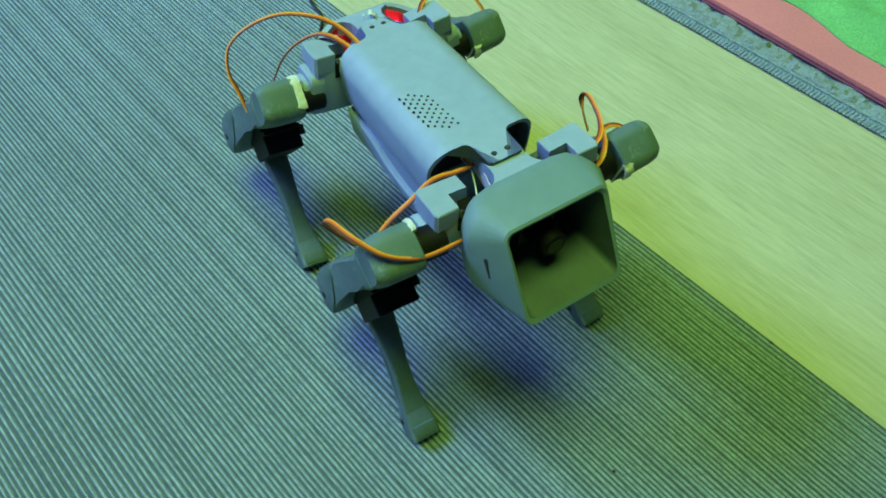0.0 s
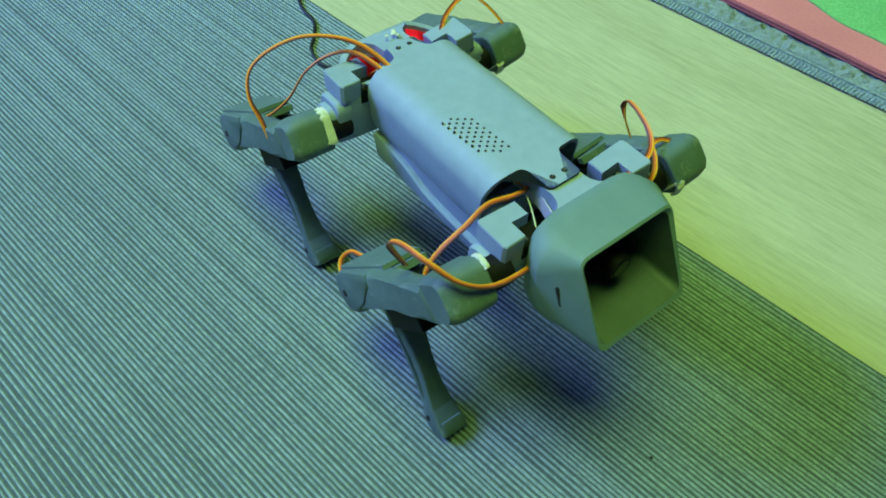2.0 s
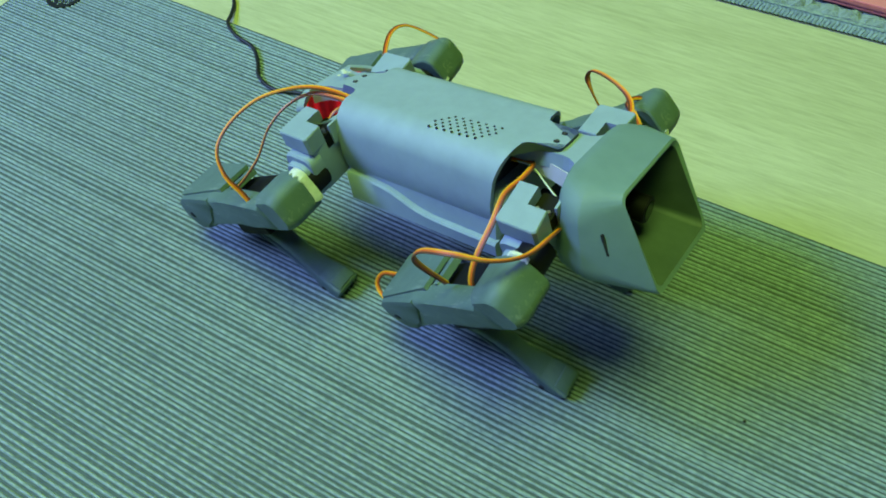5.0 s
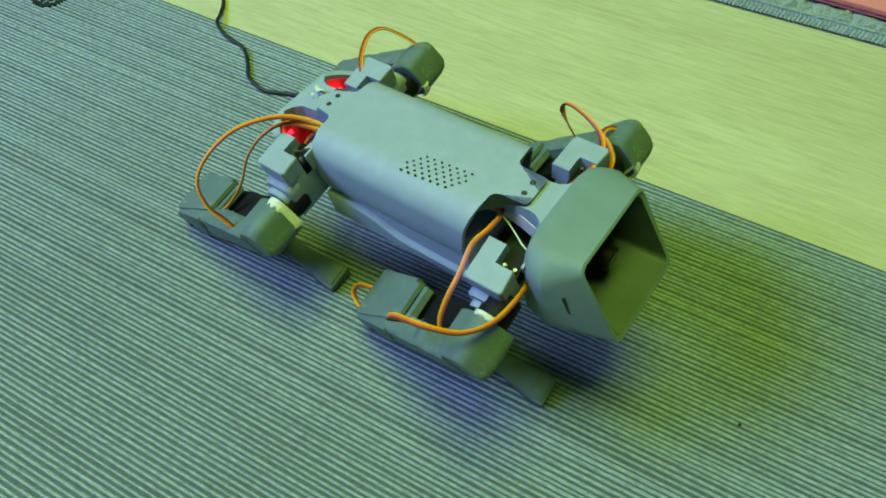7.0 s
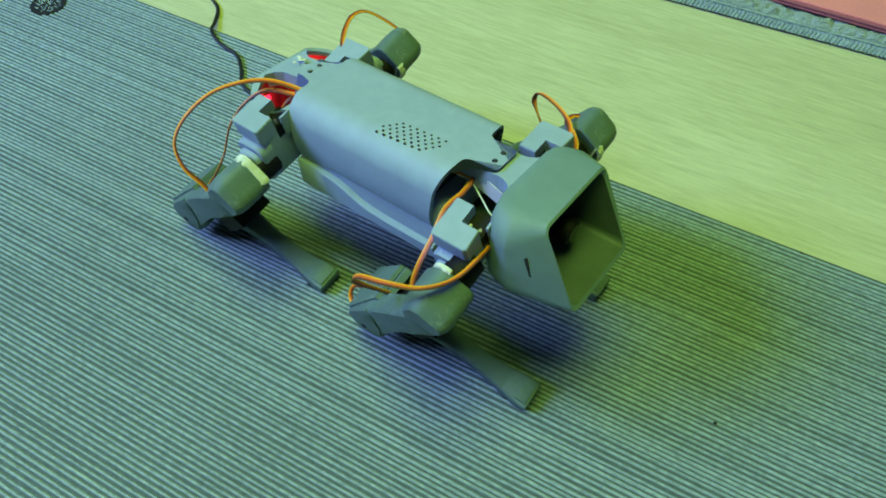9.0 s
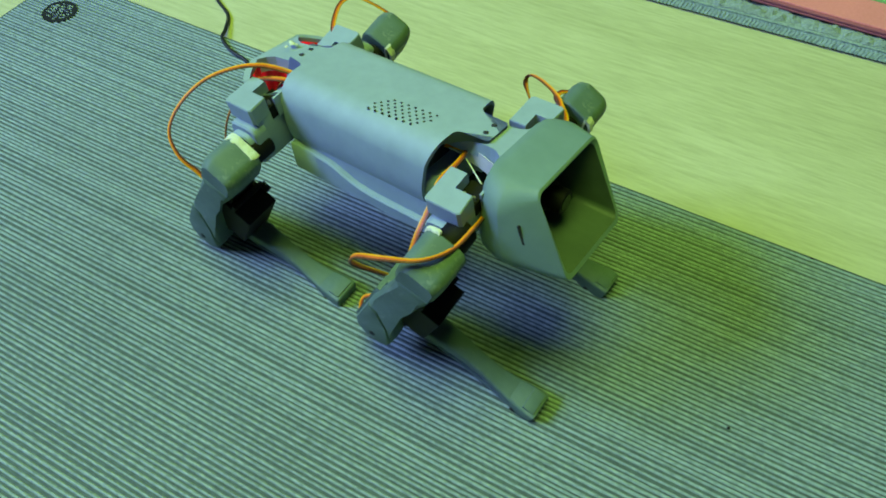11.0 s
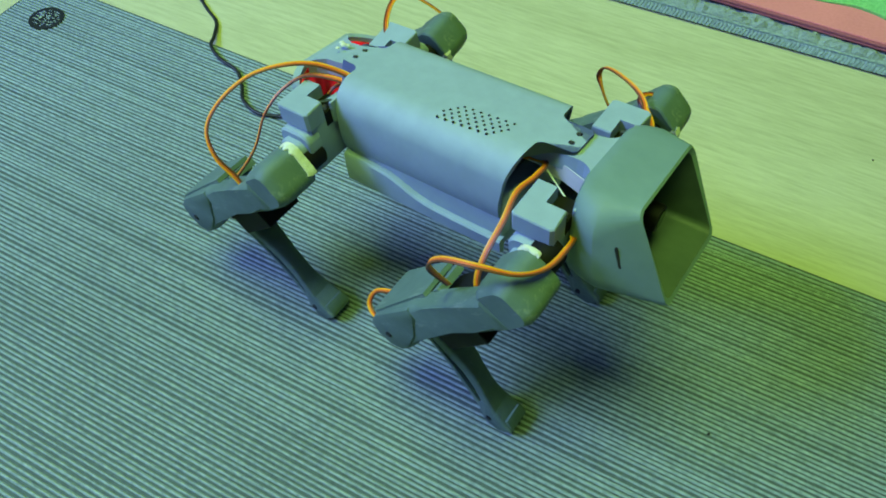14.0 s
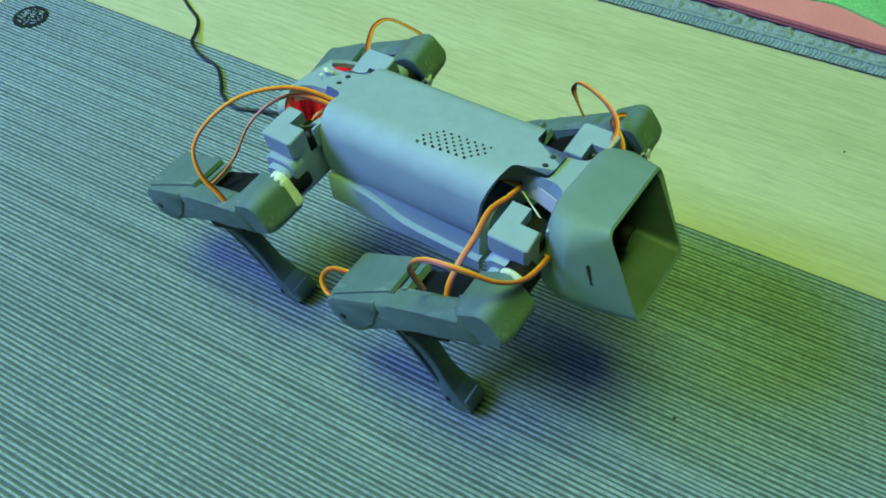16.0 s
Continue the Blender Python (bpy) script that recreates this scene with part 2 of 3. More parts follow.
def make_mat():
    """Ribbed exercise mat: a base sheet with moulded ribs along its length."""
    x0, x1, y0, y1 = -0.6101, 1.05, 0.1694 - 0.61, 0.1694
    base = new("exercise_mat")
    tagged(base, "dark grey-green exercise mat with fine light ribs", "mat")
    bm = bmesh.new()
    box(bm, (x0, y0, FLOOR_Z), (x1, y1, -0.0012), 0.0015)
    part("base_sheet", bm, M_MAT, base)
    pitch = 0.0040
    bm = bmesh.new()
    y = y1 - 0.004
    rng = random.Random(4)
    while y > y0 + 0.004:
        w = pitch * rng.uniform(0.17, 0.24)
        prof = [(-w * 1.5, -0.0016), (-w * 0.8, -0.0003), (0, 0.0), (w * 0.8, -0.0003), (w * 1.5, -0.0016)]
        xs = [x0 + 0.004 + (x1 - x0 - 0.008) * k / 60 for k in range(61)]
        rings = [[(x, y + u + rng.uniform(-0.00008, 0.00008), v) for u, v in prof] for x in xs]
        skin(bm, rings, (False, False), loop=False)
        y -= pitch * rng.choice((0.86, 0.95, 1.0, 1.05, 1.14))
    tagged(part("ribs", bm, M_RIB, base, "light worn ribs along the mat", smooth=True), kind="stuff")
    # round mark near the mat's end corner
    bm = bmesh.new()
    c, r = Vector((-0.557, 0.1165, 0.0004)), 0.0190
    cyl(bm, c + Vector((0, 0, -0.0010)), c, r, n=48)
    mark = part("printed_mark", bm, M_CORD, base, "round dark printed mark")
    bm = bmesh.new()
    rng = random.Random(11)
    for k in range(70):
        a, q = rng.uniform(0, 2 * math.pi), r * 0.74 * math.sqrt(rng.random())
        at = c + Vector((q * math.cos(a), q * math.sin(a), 0.0001))
        sx, sy = rng.uniform(0.0008, 0.0026), rng.uniform(0.0005, 0.0011)
        turn = rng.uniform(-0.5, 0.5)
        loop = [at + Vector((sx * math.cos(u + turn) * rng.uniform(0.7, 1.1), sy * math.sin(u) * rng.uniform(0.7, 1.1), 0)) for u in (0, 1.05, 2.1, 3.14, 4.2, 5.25)]
        skin(bm, [[v + Vector((0, 0, -0.0004)) for v in loop], loop])
    tagged(part("worn_flecks", bm, M_RIB, mark, "pale worn flecks"), kind="stuff")
    return base


MAT = make_mat()


def speck(x, y, z, r):
    bm = bmesh.new()
    bmesh.ops.create_icosphere(bm, subdivisions=1, radius=r, matrix=pose(x, y, z, 20, 30, 40) @ Matrix.Diagonal((1.5, 0.8, 0.5, 1)))
    tagged(part("crumb", bm, M_DARK), "tiny dark crumb lying on the floor", "crumb", group="crumbs")


speck(0.2201, -0.0104, 0.0006, 0.0014)
speck(0.2454, 0.1694 - 0.003, 0.0004, 0.0014)
speck(0.2956, 0.332, FLOOR_Z + 0.0005, 0.0013)


# ---- rug, foam mat and towel ----
def make_rug():
    x0, x1, y0, y1, top = -1.0, 1.0, 0.0, 0.75, 0.0125
    rug = new("rug")
    rug.matrix_basis = pose(0, 0.4507, 0, 0, 0, 2.25)
    tagged(rug, "grey shaggy rug with a braided edge on the floor", "rug")
    bm = bmesh.new()
    nx, ny = 360, 70
    rng = random.Random(7)
    vs = []
    ys = [y0 + 0.003 + (0.16 * (j / 48) if j < 48 else 0.16 + (y1 - y0 - 0.17) * (j - 48) / (ny - 48)) for j in range(ny + 1)]
    for i in range(nx + 1):
        x = x0 + (x1 - x0) * i / nx
        col = []
        for y in ys:
            h = noise.noise((x * 55, y * 55, 0)) * 0.0040 + noise.noise((x * 150, y * 150, 3)) * 0.0036 + rng.uniform(-0.0012, 0.0012)
            edge = min(1.0, (y - y0 - 0.0029) / 0.006)
            col.append(bm.verts.new((x + noise.noise((x * 80, y * 80, 9)) * 0.002, y, FLOOR_Z + 0.003 + (top + h - 0.005 - FLOOR_Z) * math.sqrt(edge))))
        vs.append(col)
    for i in range(nx):
        for j in range(ny):
            bm.faces.new((vs[i][j], vs[i + 1][j], vs[i + 1][j + 1], vs[i][j + 1]))
    tagged(part("tufted_surface", bm, M_RUG, rug, "grey tufted pile"), kind="stuff")
    bm = bmesh.new()
    box(bm, (x0, y0 + 0.003, FLOOR_Z), (x1, y1, top - 0.006))
    part("backing", bm, M_RUGEDGE, rug)
    bm = bmesh.new()
    n = 480
    for k in range(n):
        x = x0 + (x1 - x0) * k / n
        cyl(bm, (x, y0 - 0.001, FLOOR_Z + 0.0025), (x + 0.0030, y0 + 0.0028, top - 0.0085), 0.0024, n=6)
    tagged(part("binding", bm, M_RUGEDGE, rug, "braided edge binding", smooth=True), kind="stuff")
    return rug


make_rug()


def make_foam():
    base = new("foam_mat")
    tagged(base, "thin pink foam mat with a dark edge lying on the rug", "foam mat")
    x0, x1, y0, y1 = -1.0, 1.0, 0.4775, 1.15
    bm = bmesh.new()
    box(bm, (x0, y0 + 0.004, 0.0145), (x1, y1, 0.020), 0.001)
    part("foam_sheet", bm, M_PINK, base)
    bm = bmesh.new()
    for z in (0.0125, 0.0158):
        box(bm, (x0, y0, z), (x1, y0 + 0.0055, z + 0.0026), 0.001)
    part("edge_band", bm, M_PINKEDGE, base, "dark purple edge band")


make_foam()


def make_towel():
    bm = bmesh.new()
    nx, ny = 150, 90
    vs = []
    for i in range(nx + 1):
        x = -0.45 + 1.2 * i / nx
        edge = 0.519 + 0.012 * math.sin(x * 9 + 1) + 0.006 * math.sin(x * 31) + 0.008 * noise.noise((x * 14, 0, 0))
        col = []
        for j in range(ny + 1):
            v = j / ny
            y = edge + 0.45 * v
            h = 0.012 + 0.022 * abs(noise.noise((x * 7 + y * 5, y * 11 - x * 4, 2))) + 0.004 * noise.noise((x * 40, y * 40, 5)) + 0.0008 * noise.noise((x * 300, y * 300, 1))
            h *= min(1, 0.12 + v * 9)
            col.append(bm.verts.new((x, y, 0.0203 + max(h, 0.001))))
        vs.append(col)
    for i in range(nx):
        for j in range(ny):
            bm.faces.new((vs[i][j], vs[i + 1][j], vs[i + 1][j + 1], vs[i][j + 1]))
    rim = [e for e in bm.edges if e.is_boundary]
    r = bmesh.ops.extrude_edge_only(bm, edges=rim)
    for v in r["geom"]:
        if isinstance(v, bmesh.types.BMVert):
            v.co.z = 0.0202
    tagged(part("towel", bm, M_TOWEL, smooth=True), "crumpled bright green terry towel on the foam mat", "towel")


make_towel()


# ---- black cord on the floor ----
def make_cord():
    pts = [(-0.58, 0.37, FLOOR_Z + 0.002), (-0.50, 0.275, FLOOR_Z + 0.002), (-0.424, 0.222, FLOOR_Z + 0.002), (-0.392, 0.203, FLOOR_Z + 0.002), (-0.376, 0.180, FLOOR_Z + 0.004), (-0.366, 0.163, 0.002), (-0.345, 0.151, 0.002), (-0.318, 0.144, 0.002), (-0.300, 0.128, 0.002), (-0.286, 0.112, 0.002), (-0.262, 0.104, 0.002), (-0.235, 0.111, 0.003), (-0.200, 0.105, 0.018), (-0.165, 0.065, 0.065), (-0.145, 0.040, 0.085)]
    bm = bmesh.new()
    tube(bm, smooth_path(pts, 8), 0.0019, 10)
    tagged(part("power_cord", bm, M_CORD, smooth=True), "thin black power cord lying across the mat", "cord")


make_cord()


# ---- the walking robot ----
HIPX = {"F": 0.0904, "R": -0.0727}
HIPZ = {"FR": -0.0264, "FL": -0.0335, "RR": -0.0375, "RL": -0.0415}
HIPY, OFF, L1, L2 = 0.0301, 0.0380, 0.1280, 0.1214
ROBOT = new("robot_dog")
tagged(ROBOT, "grey 3D-printed four-legged walking robot standing on the mat", "robot")
PARTS = {}


def half_shell(t0, n=9):
    """Outline of the back's cover, from one lower edge over the top to the other, as (y, z)."""
    w, r = 0.0386 - t0, 0.0180 - t0 * 0.5
    side = [(-w + 0.0055, -0.0505), (-w + 0.0028, -0.0455), (-w + 0.0010, -0.0395), (-w, -0.032), (-w, -0.024)]
    for k in range(n + 1):
        a = radians(178 - 88 * k / n)
        side.append((-w + r + r * math.cos(a), -t0 - r + r * math.sin(a)))
    m = 56
    flat = [((-w + r) * (1 - 2 * k / m), -t0) for k in range(1, m)]
    return side + flat + [(-y, z) for y, z in reversed(side)]


def cover_end(y, z, tip, root, back):
    """How far the cover reaches at (y, z): a rounded screw tab in the middle, hollow corners beside it, then the edge round the hips."""
    k = abs(y)
    if z > -0.0045:
        if k < 0.0085:
            return tip
        if k < 0.0125:
            return tip - 0.004 + math.sqrt(max(0.0, 0.004 ** 2 - (k - 0.0085) ** 2))
        if k < 0.0175:
            return root + 0.005 - math.sqrt(max(0.0, 0.005 ** 2 - (k - 0.0175) ** 2))
    return root - back * 0.45 * min(1.0, max(0.0, k - 0.0175) / 0.021) ** 2 - back * 0.55 * min(1.0, max(0.0, -z - 0.010) / 0.042)


def make_body():
    # back cover, cut out around the hips at both ends
    bm = bmesh.new()
    outer, inner = half_shell(0.0), half_shell(0.002)
    n = 10

    def ring(prof, f):
        out = []
        for y, z in prof:
            a, b = -cover_end(y, z, 0.0850, 0.0690, 0.002), cover_end(y, z, 0.0838, 0.0612, 0.0105)
            out.append((a + (b - a) * f, y, z))
        return out

    skin(bm, [ring(outer, k / n) + list(reversed(ring(inner, k / n))) for k in range(n + 1)])
    part("back_cover", bm, M_BODY, ROBOT, "smooth grey arched back cover", smooth=True)
    for sx, x in ((1, 0.0774), (-1, 0.0787)):
        for sy in (-1, 1):
            bm = bmesh.new()
            cyl(bm, (sx * x, sy * 0.0046, -0.001), (sx * x, sy * 0.0046, 0.0002), 0.0018, n=14)
            part("screw_hole", bm, M_DARK, ROBOT)
            bm = bmesh.new()
            cyl(bm, (sx * x, sy * 0.0046, -0.0005), (sx * x, sy * 0.0046, 0.00035), 0.0010, n=12)
            part("screw", bm, M_STEEL, ROBOT, "bright steel screw")
    # speaker holes
    k = 0
    for a in range(8):
        for b in range(6):
            x = 0.0025 + a * 0.0054 + (b % 2) * 0.0027
            y = -0.0268 + b * 0.0032 + a * 0.0004
            if (a, b) in ((0, 5), (7, 0), (0, 4), (7, 1)):
                continue
            bm = bmesh.new()
            cyl(bm, (x, y, -0.0004), (x, y, 0.0003), 0.00085, n=8)
            part("speaker_hole", bm, M_DARK, ROBOT)
    # lower hull with its side strake
    bm = bmesh.new()
    prof = lambda w, z0, z1: rrect(-w, w, z0, z1, 0.009, 4)
    rings = []
    for x, w, z0 in ((-0.068, 0.031, -0.064), (-0.064, 0.0345, -0.072), (0.054, 0.0345, -0.072), (0.058, 0.031, -0.064)):
        rings.append([(x, u, v) for u, v in prof(w, z0, -0.030)])
    skin(bm, rings)
    part("lower_hull", bm, M_BODY, ROBOT, smooth=True)
    for sy in (-1, 1):
        bm = bmesh.new()
        rings = []
        for k in range(25):
            f = k / 24
            x = -0.067 + 0.123 * f
            zt = -0.0500 - 0.012 / (1 + math.exp(-(f - 0.4) * 16))
            rings.append([(x, sy * u, v) for u, v in ((0.033, zt), (0.0378, zt), (0.0388, zt - 0.0015), (0.0372, -0.073), (0.0325, -0.0755))])
        skin(bm, rings)
        part("side_strake", bm, M_BODY, ROBOT, smooth=True)
    # inner chassis under the openings
    bm = bmesh.new()
    box(bm, (-0.104, -0.017, -0.060), (0.112, 0.017, -0.052), 0.002)
    part("chassis_plate", bm, M_DARK, ROBOT)
    for xa, xb in ((0.042, 0.047), (-0.060, -0.056)):
        bm = bmesh.new()
        box(bm, (xa, -0.033, -0.056), (xb, 0.033, -0.006), 0.001)
        part("bulkhead", bm, M_DARK, ROBOT)
    # neck bridge
    bm = bmesh.new()
    half = [(0.050, 0.0135), (0.070, 0.0132), (0.086, 0.0125), (0.0905, 0.0134), (0.0945, 0.0160), (0.0975, 0.0205), (0.0988, 0.027), (0.106, 0.030)]
    pts = half + [(x, -y) for x, y in reversed(half)]
    skin(bm, [[(x, y, z) for x, y in pts] for z in (-0.013, -0.0022)])
    part("neck", bm, M_BODY, ROBOT)
    # ribbon cable beside the neck
    bm = bmesh.new()
    skin(bm, [[(x, y, z), (x, y, z - 0.011), (x, y - 0.0006, z - 0.011), (x, y - 0.0006, z)] for x, y, z in ((0.064, -0.0105, -0.009), (0.08, -0.0125, -0.010), (0.098, -0.0165, -0.012))])
    part("ribbon_cable", bm, M_FOIL, ROBOT, "shiny flat ribbon cable")
    # thin pale lead and a small board down in the front opening
    bm = bmesh.new()
    tube(bm, smooth_path([(0.058, -0.016, -0.013), (0.068, -0.0155, -0.014), (0.078, -0.0180, -0.020), (0.088, -0.0230, -0.023), (0.094, -0.0250, -0.022)], 6), 0.0005, 7)
    part("pale_lead", bm, M_GLUE, ROBOT, "thin pale lead", smooth=True)
    bm = bmesh.new()
    box(bm, (0.070, -0.026, -0.042), (0.096, 0.026, -0.040), 0.0004)
    part("circuit_board", bm, M_BOARD, ROBOT, "small dark green circuit board")


def make_head():
    N = 6

    def ring(x_top, x_bot, w, zt, zb, r, wb=None):
        out = []
        for u, v in rrect(-w, w, zb, zt, r, N):
            f = (zt - v) / (zt - zb)
            out.append((x_top + (x_bot - x_top) * f, u * (1 if wb is None else (1 + (wb / w - 1) * f)), v))
        return out

    bm = bmesh.new()
    rings = [ring(0.0965, 0.094, 0.030, -0.001, -0.052, 0.010), ring(0.0985, 0.097, 0.038, -0.0002, -0.056, 0.012), ring(0.103, 0.103, 0.0440, 0.0, -0.059, 0.016), ring(0.1085, 0.114, 0.0472, 0.0, -0.061, 0.018),
             ring(0.1125, 0.121, 0.0478, 0.0, -0.0615, 0.018), ring(0.1135, 0.1225, 0.0474, 0.0, -0.0615, 0.018), ring(0.1305, 0.157, 0.0352, -0.0004, -0.0575, 0.006), ring(0.1318, 0.1586, 0.0343, -0.0016, -0.0562, 0.0055),
             ring(0.131, 0.157, 0.0322, -0.0042, -0.0532, 0.005)]
    skin(bm, rings, (True, False))
    head = part("head", bm, M_HEAD, ROBOT, "boxy hollow head with slanted open front", smooth=True)
    head.data.set_sharp_from_angle(angle=radians(24))
    # shade in the hollow is painted: darkened wall, near-black back
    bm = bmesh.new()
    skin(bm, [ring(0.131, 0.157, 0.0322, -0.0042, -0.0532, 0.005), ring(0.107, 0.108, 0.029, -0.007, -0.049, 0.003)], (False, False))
    part("recess_wall", bm, M_RECESS_SHADE, head, "inner wall of the hollow head, shade put into its colour", smooth=True)
    bm = bmesh.new()
    skin(bm, [ring(0.1075, 0.1085, 0.0285, -0.0072, -0.0488, 0.003), ring(0.1060, 0.1070, 0.0285, -0.0072, -0.0488, 0.003)])
    part("recess_back", bm, M_DARK, head)
    bm = bmesh.new()
    box(bm, (0.1135, -0.0125, -0.040), (0.1160, 0.0125, -0.0165), 0.0004)
    part("camera_board", bm, M_BOARD, head, "small green camera circuit board")
    bm = bmesh.new()
    box(bm, (0.1160, -0.009, -0.0165), (0.1200, 0.009, -0.0128), 0.0003)
    part("connector", bm, M_FOIL, head, "pale flat connector")
    bm = bmesh.new()
    cyl(bm, (0.1160, 0, -0.030), (0.1250, 0, -0.030), 0.0098, n=24, bev=0.0008)
    cyl(bm, (0.1245, 0, -0.030), (0.1340, 0, -0.030), 0.0082, n=24, bev=0.0006)
    part("lens_barrel", bm, M_SERVO, head, "black camera lens barrel", smooth=True)
    bm = bmesh.new()
    cyl(bm, (0.1338, 0, -0.030), (0.1345, 0, -0.030), 0.0056, n=20)
    part("lens", bm, M_GLASS, head, "dark glossy lens")
    for sy in (-1, 1):
        bm = bmesh.new()
        pts = rrect(-0.0007, 0.0007, -0.0335, -0.0205, 0.0006, 3)
        # the cheek slants inwards towards the front
        cheek = lambda x, z: 0.0474 - (x - (0.1135 - z * 0.146)) * 0.0122 / (0.0170 - z * 0.30)
        mid = lambda v: 0.1262 + (-v - 0.02) * 0.36
        skin(bm, [[(mid(v) + u, sy * (cheek(mid(v) + u, v) + d), v) for u, v in pts] for d in (-0.003, 0.0012)])
        part("cheek_slot", bm, M_DARK, head, "narrow dark slot")


def make_tail():
    # rounded rear frame with two openings; the red lining emits to imitate LED light
    bm = bmesh.new()
    skin(bm, [[(x, -w, z), (x, w, z), (x, w, z - 0.011), (x, -w, z - 0.011)] for x, w, z in ((-0.070, 0.0130, -0.0022), (-0.086, 0.0122, -0.0030), (-0.098, 0.0125, -0.0042), (-0.1045, 0.0160, -0.0052), (-0.1085, 0.0215, -0.0060))])
    part("tail_bridge", bm, M_BODY, ROBOT)
    bm = bmesh.new()
    out, inn = rrect(-0.044, 0.044, -0.1125, -0.070, 0.024, 8), rrect(-0.0405, 0.0405, -0.1090, -0.066, 0.021, 8)
    rings, lining = [], []
    for (u, v), (u2, v2) in zip(out, inn):
        if v < -0.076:
            top = -0.0050 - 0.010 * max(0.0, (abs(u) - 0.018) / 0.026)
            rings.append([(v, u, top), (v2, u2, top), (v2, u2, -0.048), (v, u, -0.048)])
            lining.append([(v2 + 0.0006, u2 * 0.985, top - 0.003), (v2 + 0.0012, u2 * 0.97, top - 0.003), (v2 + 0.0012, u2 * 0.97, -0.044), (v2 + 0.0006, u2 * 0.985, -0.044)])
    skin(bm, rings)
    part("rear_frame", bm, M_BODY, ROBOT, "rounded grey rear frame", smooth=True)
    bm = bmesh.new()
    skin(bm, lining)
    part("red_lining", bm, M_REDFILM, ROBOT, "red lining with the LED's glow put into its colour", smooth=True)
    for sy in (-1, 1):
        bm = bmesh.new()
        box(bm, (-0.1045, sy * 0.026 - 0.0018, -0.022), (-0.1025, sy * 0.026 + 0.0018, -0.019), 0.0005)
        part("indicator_light", bm, M_LED, ROBOT, "small glowing red indicator light")
    for x, y, r in ((-0.096, 0.003, 0.0022), (-0.099, 0.0045, 0.0016), (-0.0965, -0.0025, 0.0014), (-0.093, 0.0042, 0.0012)):
        bm = bmesh.new()
        bmesh.ops.create_icosphere(bm, subdivisions=2, radius=r, matrix=Matrix.Translation((x, y, -0.0004)) @ Matrix.Diagonal((1, 1, 0.35, 1)))
        part("glue_blob", bm, M_GLUE, ROBOT, "pale dried glue blob", smooth=True)


def make_hip(leg):
    """Hip block with its servo; space: the hip's roll axis, along x."""
    sx, sg = (1 if leg[0] == "F" else -1), (-1 if leg[1] == "R" else 1)
    h = new("hip")
    h.parent = ROBOT
    tagged(h, "hip block with a small servo")
    PARTS["hip", leg] = h
    y = lambda a, b: (min(sg * a, sg * b), max(sg * a, sg * b))
    top = -HIPZ[leg] - (0.0055 if sg < 0 else 0.0090)
    c = -0.0075 if sx > 0 else -0.0045
    bm = bmesh.new()
    a, b = y(-0.0005, 0.0240)
    box(bm, (c - 0.0105, a, -0.012), (c + 0.0105, b, top - 0.010), 0.0015)
    part("housing", bm, M_BODY, h, smooth=True)
    bm = bmesh.new()
    pts = [(-0.0125, -0.0005), (-0.0010, -0.0005), (-0.0010, 0.0115), (0.0105, 0.0115), (0.0115, 0.0245), (0.0095, 0.026), (-0.0110, 0.026), (-0.0125, 0.0245)]
    skin(bm, [[(c + u, sg * v, z) for u, v in pts] for z in (top - 0.0120, top - 0.0006)] + [[(c + u * 0.95, sg * (v * 0.96 + 0.0005), top + 0.0002) for u, v in pts]])
    part("servo_cap", bm, M_BODY, h)
    bm = bmesh.new()
    a, b = y(-0.003, 0.0118)
    box(bm, (c - 0.0010, a, top - 0.018), (c + 0.0110, b, top - 0.0078), 0.0006)
    part("servo", bm, M_SERVO, h, "black servo in its pocket")
    for dx in (0.0022, 0.0088):
        bm = bmesh.new()
        cyl(bm, (c + dx, sg * 0.0088, top - 0.0085), (c + dx, sg * 0.0088, top - 0.0050), 0.0011, n=10)
        part("screw", bm, M_STEEL, h, "bright steel screw")
    bm = bmesh.new()
    a, b = y(-0.001, 0.007)
    box(bm, (c + 0.0112, a, top - 0.018), (c + 0.0128, b, top - 0.003), 0.0005)
    part("pocket_lip", bm, M_BODY, h)
    # rounded steps on the outer side: two wide humps, one before the other
    for name, u0, u1, w, high in (("upper_step", 0.020, 0.0300, 0.0120, top - 0.0135), ("lower_step", 0.018, 0.0340, 0.0095, top - 0.0185)):
        bm = bmesh.new()
        pts = rrect(-w, w, -0.013, high, 0.0065, 5)
        skin(bm, [[(c + u * k, sg * v, z * k) for u, z in pts] for v, k in ((u0, 1.0), (u1 - 0.0012, 1.0), (u1, 0.93))])
        part(name, bm, M_BODY, h, smooth=True)
    bm = bmesh.new()
    cyl(bm, (0, sg * 0.020, 0), (0, sg * 0.0375, 0), 0.0098, n=20, bev=0.001)
    part("servo_horn", bm, M_SERVO, h, "black servo horn", smooth=True)


def wire_ribbon(parent, pts, name="servo_cable", up=(0, 0, 1)):
    path = smooth_path(pts, 8)
    c = new(name)
    c.parent = parent
    tagged(c, "three-wire servo cable")
    for k, (wn, mt) in enumerate((("brown_wire", M_BROWN), ("red_wire", M_RED), ("orange_wire", M_ORANGE))):
        bm = bmesh.new()
        tube(bm, path, 0.00062, 7, (k - 1) * 0.00116, up)
        part(wn, bm, mt, c, smooth=True)
    return c


